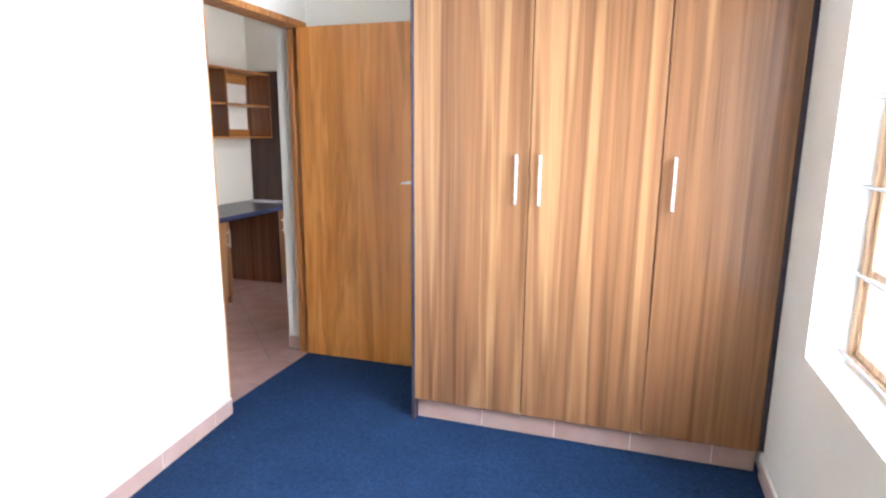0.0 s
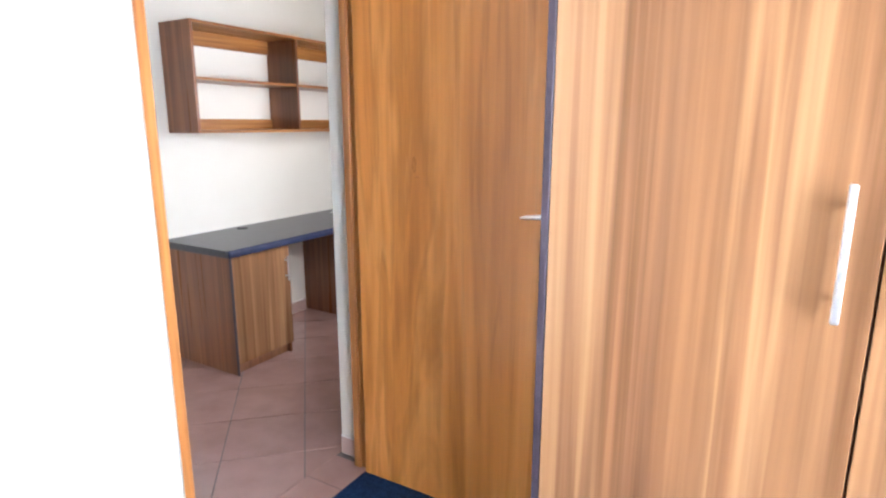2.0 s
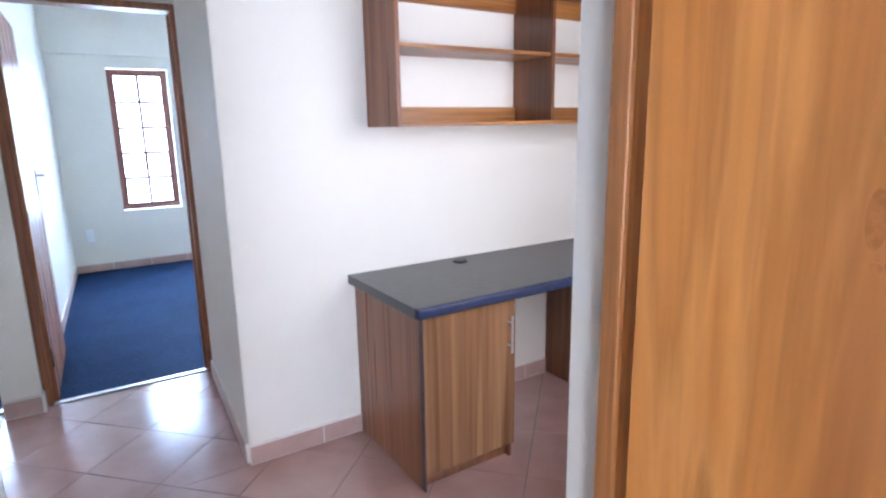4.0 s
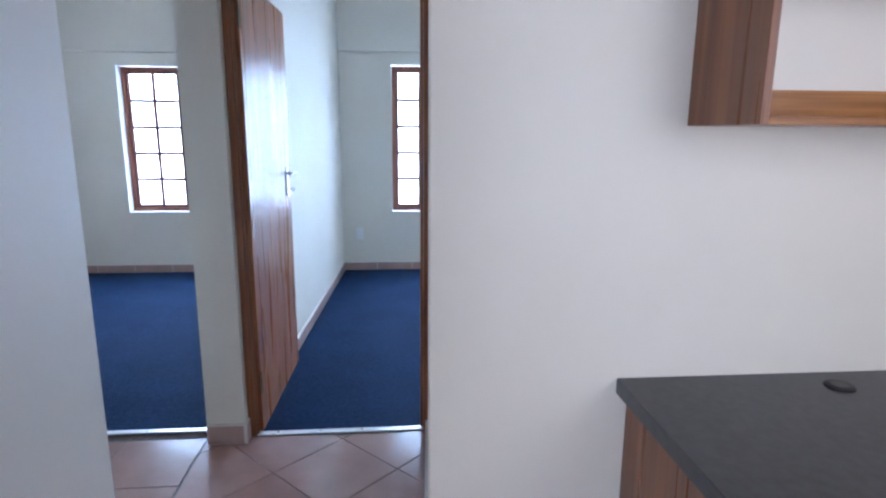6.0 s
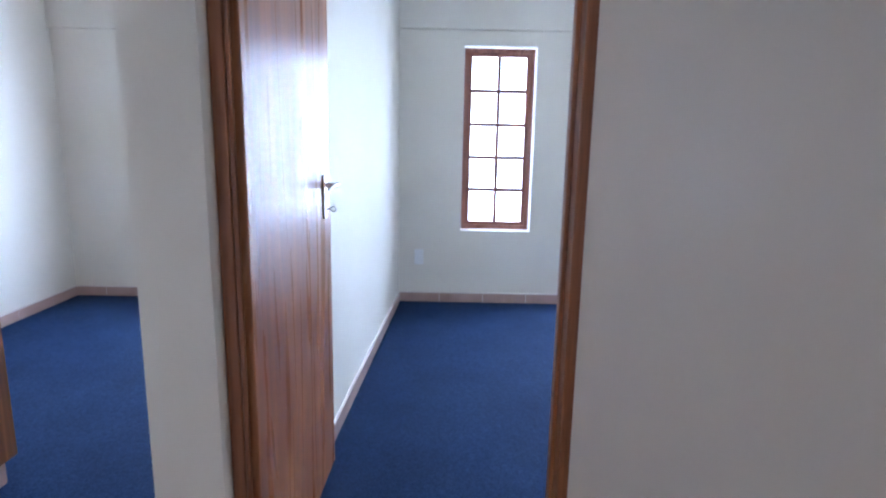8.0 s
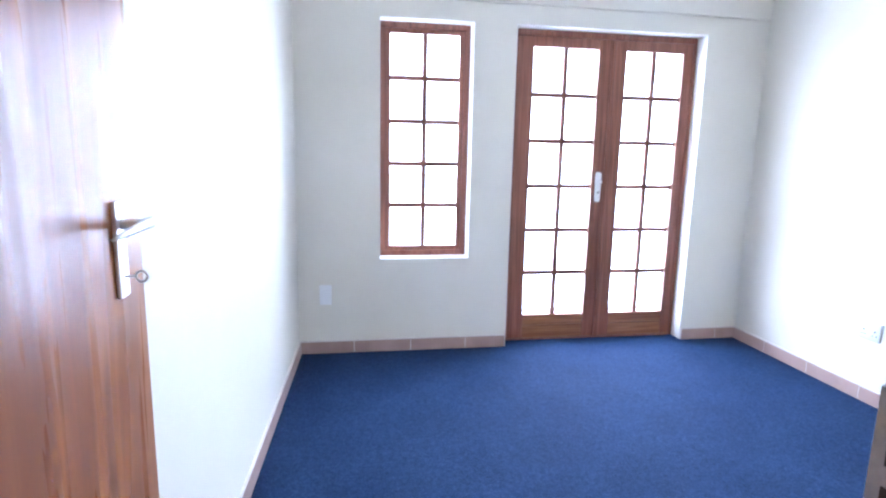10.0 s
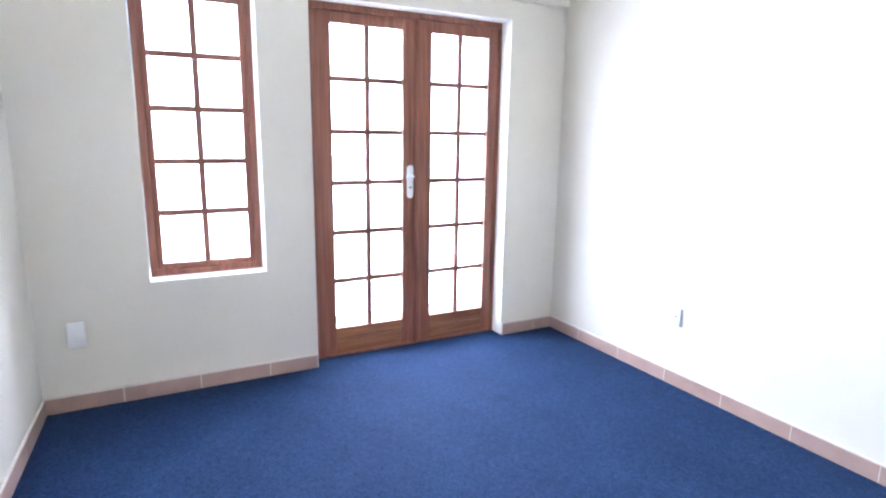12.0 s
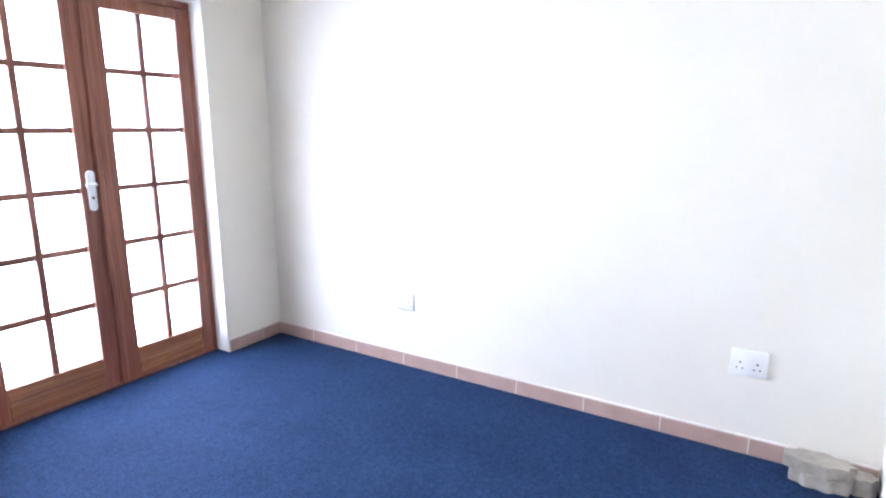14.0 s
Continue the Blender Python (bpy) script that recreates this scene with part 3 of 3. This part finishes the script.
pedestal(3.945, 4.392, 4.352, "walnut laminate desk cabinet with one door and steel handle")
pedestal(5.108, 5.533, 5.155, "walnut laminate desk cabinet standing against the end wall")

sh = thing("wall_shelf", (-3.14, 4.79, 1.4), "open-backed walnut laminate wall shelf with two bays", "shelf")
S0, S1, SX, SB, ST = 4.045, 5.534, -3.0, 1.410, 2.042
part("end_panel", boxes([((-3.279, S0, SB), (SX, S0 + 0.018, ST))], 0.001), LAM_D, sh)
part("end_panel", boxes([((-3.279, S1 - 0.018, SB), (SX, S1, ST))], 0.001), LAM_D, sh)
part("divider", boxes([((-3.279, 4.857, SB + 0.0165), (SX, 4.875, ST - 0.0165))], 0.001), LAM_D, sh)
part("bottom_board", boxes([((-3.279, S0 + 0.0185, SB), (SX, S1 - 0.0185, SB + 0.016))], 0.001), LAM_H, sh)
part("top_board", boxes([((-3.279, S0 + 0.0185, ST - 0.016), (SX, S1 - 0.0185, ST))], 0.001), LAM_H, sh)
for a, b in ((S0 + 0.0185, 4.8565), (4.8755, S1 - 0.0185)):
    part("middle_shelf", boxes([((-3.279, a, 1.715), (SX - 0.012, b, 1.731))], 0.001), LAM_H, sh)
    part("back_rail", boxes([((-3.279, a, SB + 0.0165), (-3.263, b, SB + 0.085))], 0.001), LAM_H, sh)
    part("back_rail", boxes([((-3.279, a, ST - 0.105), (-3.263, b, ST - 0.0165))], 0.001), LAM_H, sh)

bd = tagged(part("back_board", boxes([((-3.276, 5.537, 0.769), (-2.69, 5.554, 2.07))], 0.001), WENGE), "dark wenge board fixed to the end wall above the desk", "board")
pp = thing("paper_sheet", (-3.0, 5.40, 0.768), "printed white paper sheets lying loose on the desk", "paper")
for k, (ang, dz) in enumerate(((4, 0.0), (-3, 0.0012))):
    bm = bmesh.new()
    bmesh.ops.create_grid(bm, x_segments=10, y_segments=8, size=0.5)
    for v in bm.verts:
        v.co.z = 0.004 * (v.co.x * 2) ** 2 + 0.002 * math.sin(6 * v.co.y + k)
        v.co.x, v.co.y = v.co.x * 0.297, v.co.y * 0.21
    bmesh.ops.solidify(bm, geom=list(bm.faces), thickness=0.0004)
    mt = Matrix.Translation((-3.0, 5.40, 0.7705 + dz * 2)) @ Matrix.Rotation(radians(ang), 4, "Z")
    bm.transform(mt)
    sheet = part("sheet", bm, PAPER, pp, "", True)
    if k:
        for i in range(7):
            b2 = boxes([((-0.10 + i * 0.026, -0.08, 0.0052), (-0.094 + i * 0.026, 0.05 + 0.02 * (i % 3), 0.0056))])
            b2.transform(mt)
            part("print_line", b2, INK, sheet)


# ---------- electrical plates and oddments ----------
def plate(name, M, w, h, label, holes, category="socket"):
    """A wall plate; local x across, y out of the wall, z up."""
    o = thing(name, M.translation, label, category)
    bm = boxes([((-w / 2, 0, -h / 2), (w / 2, 0.011, h / 2))], 0.004, 2)
    bm.transform(M)
    body = part("plate", bm, PLASTIC, o, "", True)
    for kind, x, z, r in holes:
        bm = rod(bmesh.new(), (x, 0.0105, z), (x, 0.0122, z), r, 10) if kind == "o" else boxes([((x - r * 0.5, 0.0105, z - r), (x + r * 0.5, 0.015, z + r))], 0.001)
        bm.transform(M)
        part("pin_hole" if kind == "o" else "rocker_switch", bm, DARK if kind == "o" else PLASTIC, body)


def socket_holes():
    out = []
    for cx in (-0.032, 0.032):
        out += [("o", cx - 0.011, -0.022, 0.0034), ("o", cx + 0.011, -0.022, 0.0034), ("o", cx, 0.002, 0.0046)]
    return out + [("r", -0.012, 0.028, 0.009), ("r", 0.012, 0.028, 0.009)]


MY = Matrix.Translation((-4.933, RY, 0.407)) @ Matrix.Rotation(math.pi, 4, "Z")
plate("double_socket", MY, 0.137, 0.115, "white double power socket on the cream wall", socket_holes())
MY = Matrix.Translation((-6.675, RY, 0.388)) @ Matrix.Rotation(math.pi, 4, "Z")
plate("double_socket", MY, 0.125, 0.10, "white double power socket on the cream wall", socket_holes())
plate("blank_plate", Matrix.Translation((FX, 2.992, 0.379)) @ Matrix.Rotation(-math.pi / 2, 4, "Z"), 0.073, 0.125, "white upright cover plate low beside the window", [("r", 0, 0, 0.012)], "wall plate")

od = thing("plastic_stack", (-4.66, 5.73, 0.004), "two stacked scalloped off-white plastic pieces on the carpet", "oddment")
for k, (x, y, z, w, hh) in enumerate(((-4.655, 5.742, 0.058, 0.125, 0.05), (-4.64, 5.735, 0.006, 0.115, 0.05))):
    pts = []
    for i in range(64):
        a = 2 * math.pi * i / 64
        r = 1 + 0.10 * math.cos(9 * a)
        pts.append((x + w * 0.9 * r * math.cos(a), y + w * 0.45 * r * math.sin(a)))
    part("scalloped_piece", prism([(pts, z, z + hh)]), CREAMY, od)
pts = [(-4.46 - 0.05 + 0.045 * (1 + 0.12 * math.cos(6 * t)) * math.cos(t), 5.76 + 0.04 * (1 + 0.12 * math.cos(6 * t)) * math.sin(t)) for t in [2 * math.pi * i / 48 for i in range(48)]]
tagged(part("plastic_piece", prism([(pts, 0.004, 0.075)]), CREAMY), "small scalloped off-white plastic piece on the carpet", "oddment")

# ---------- skirting tiles and hall floor tiles ----------
SK = 0.08


def skirting(p, q, first, step, out, h=SK):
    """A row of skirting tiles from p to q; first is the distance of the first joint; out the way off the wall."""
    p, q = Vector((*p, 0)), Vector((*q, 0))
    d = (q - p).normalized()
    n = Vector((*out, 0)).normalized()
    L = (q - p).length
    base = structure("baseboard", prism([([tuple((p + d * a + n * b)[:2]) for a, b in ((0, 0), (L, 0), (L, 0.0105), (0, 0.0105))], 0.0, h + 0.005)]), GROUT_LIGHT, "row of pinkish skirting tiles with pale joints", "skirting")
    cuts = [0.0]
    s = first
    while s < L - 0.01:
        if s > 0.01:
            cuts.append(s)
        s += step
    cuts.append(L)
    for a, b in zip(cuts, cuts[1:]):
        pts = [tuple((p + d * u + n * v)[:2]) for u, v in ((a + 0.0025, 0.004), (b - 0.0025, 0.004), (b - 0.0025, 0.0125), (a + 0.0025, 0.0125))]
        part("tile", prism([(pts, 0.003, h - 0.002)]), SKIRT, base)


ST_ = 0.357
skirting((FX, 2.829), (FX, FD[0] - 0.002), 0.692 - ST_, ST_, (1, 0))
skirting((FX, FD[1] + 0.002), (FX, RY), 0.26, ST_, (1, 0))
skirting((FX + 0.014, RY), (-4.452, RY), 0.30, ST_, (0, -1))
skirting((-5.33, 2.6985), (FX + 0.014, 2.8275), 0.2, ST_, (0.053, 1))
skirting((FX, 0.17), (FX, 2.68), 0.25, ST_, (1, 0))
skirting((FX + 0.014, 0.17), (-5.17, 0.17), 0.3, ST_, (0, 1))
skirting((la(-1.5), -1.5), (la(2.698), 2.698), 4.236 - 0.17 - 10 * 0.385, 0.385, (1, 0.10), 0.085)
skirting((1.165, -1.5), (1.165, 2.96), 0.3, ST_, (-1, 0))
skirting((-3.28, 3.424), (-3.28, 3.944), 0.33, ST_, (1, 0), 0.085)
skirting((-3.28, 4.393), (-3.28, 5.107), 0.2, ST_, (1, 0), 0.085)
skirting((HX, CR + 0.002), (HX, BL - 0.002), 0.5, ST_, (1, 0), 0.09)
skirting((-4.429, BL), (HX + 0.0125, BL), 0.5, ST_, (0, 1), 0.09)
skirting((-1.641, AF), (-1.534, AF), 0.5, ST_, (0, -1), 0.085)
skirting((-3.37, 2.588), (-1.655, 2.588), 0.2, ST_, (0, 1), 0.085)
skirting((HX + 0.02, 3.4868), (-3.294, 3.4248), 0.3, ST_, (-0.058, -1), 0.085)


def clip(poly, inside, cut):
    out = []
    for i, a in enumerate(poly):
        b = poly[(i + 1) % len(poly)]
        ia, ib = inside(a), inside(b)
        if ia:
            out.append(a)
        if ia != ib:
            out.append(cut(a, b))
    return out


def clip_rect(poly, x0, x1, y0, y1):
    for k, v, s in ((0, x0, 1), (0, x1, -1), (1, y0, 1), (1, y1, -1)):
        def cut(a, b, k=k, v=v):
            t = (v - a[k]) / (b[k] - a[k])
            return (a[0] + t * (b[0] - a[0]), a[1] + t * (b[1] - a[1]))
        poly = clip(poly, lambda p, k=k, v=v, s=s: s * (p[k] - v) >= 0, cut)
        if len(poly) < 3:
            return []
    return poly


tiles = structure("floor_tiles", boxes([((-4.426, 1.21, -0.006), (-1.46, 5.553, -0.003))]), GROUT, "pinkish terracotta floor tiles laid diagonally with dark joints", "floor")


def lay(poly):
    area = abs(sum(a[0] * b[1] - b[0] * a[1] for a, b in zip(poly, poly[1:] + poly[:1]))) / 2
    if area < 0.0006:
        return
    part("tile", prism([(poly, -0.003, 0.0)]), TILE, tiles)


S, G = 0.364, 0.0028
ux, uy = math.cos(radians(44)), math.sin(radians(44))
for i in range(-14, 15):
    for j in range(-14, 15):
        quad = []
        for a, b in ((G, G), (S - G, G), (S - G, S - G), (G, S - G)):
            u, v = i * S + a, j * S + b
            quad.append((-3.863 + u * ux - v * uy, 3.084 + u * uy + v * ux))
        for r in ((-4.425, -3.28, 2.484, 3.486), (-3.2775, -1.65, 2.54, 5.553)):
            c = clip_rect(quad, *r)
            if c:
                lay(c)
x = -4.425
while x < -3.37:
    for k in range(4):
        c = clip_rect([(x + G, 2.478 - (k + 1) * S), (x + S - G, 2.478 - (k + 1) * S), (x + S - G, 2.478 - k * S - 2 * G), (x + G, 2.478 - k * S - 2 * G)], -4.48, -3.37, 1.21, 2.48)
        if c:
            lay(c)
    x += S
for k in range(3):
    c = clip_rect([(-1.647, 2.70 + k * S + G), (-1.46, 2.70 + k * S + G), (-1.46, 2.70 + (k + 1) * S - G), (-1.647, 2.70 + (k + 1) * S - G)], -1.648, -1.459, AN + 0.04, AF - 0.04)
    if c:
        lay(c)
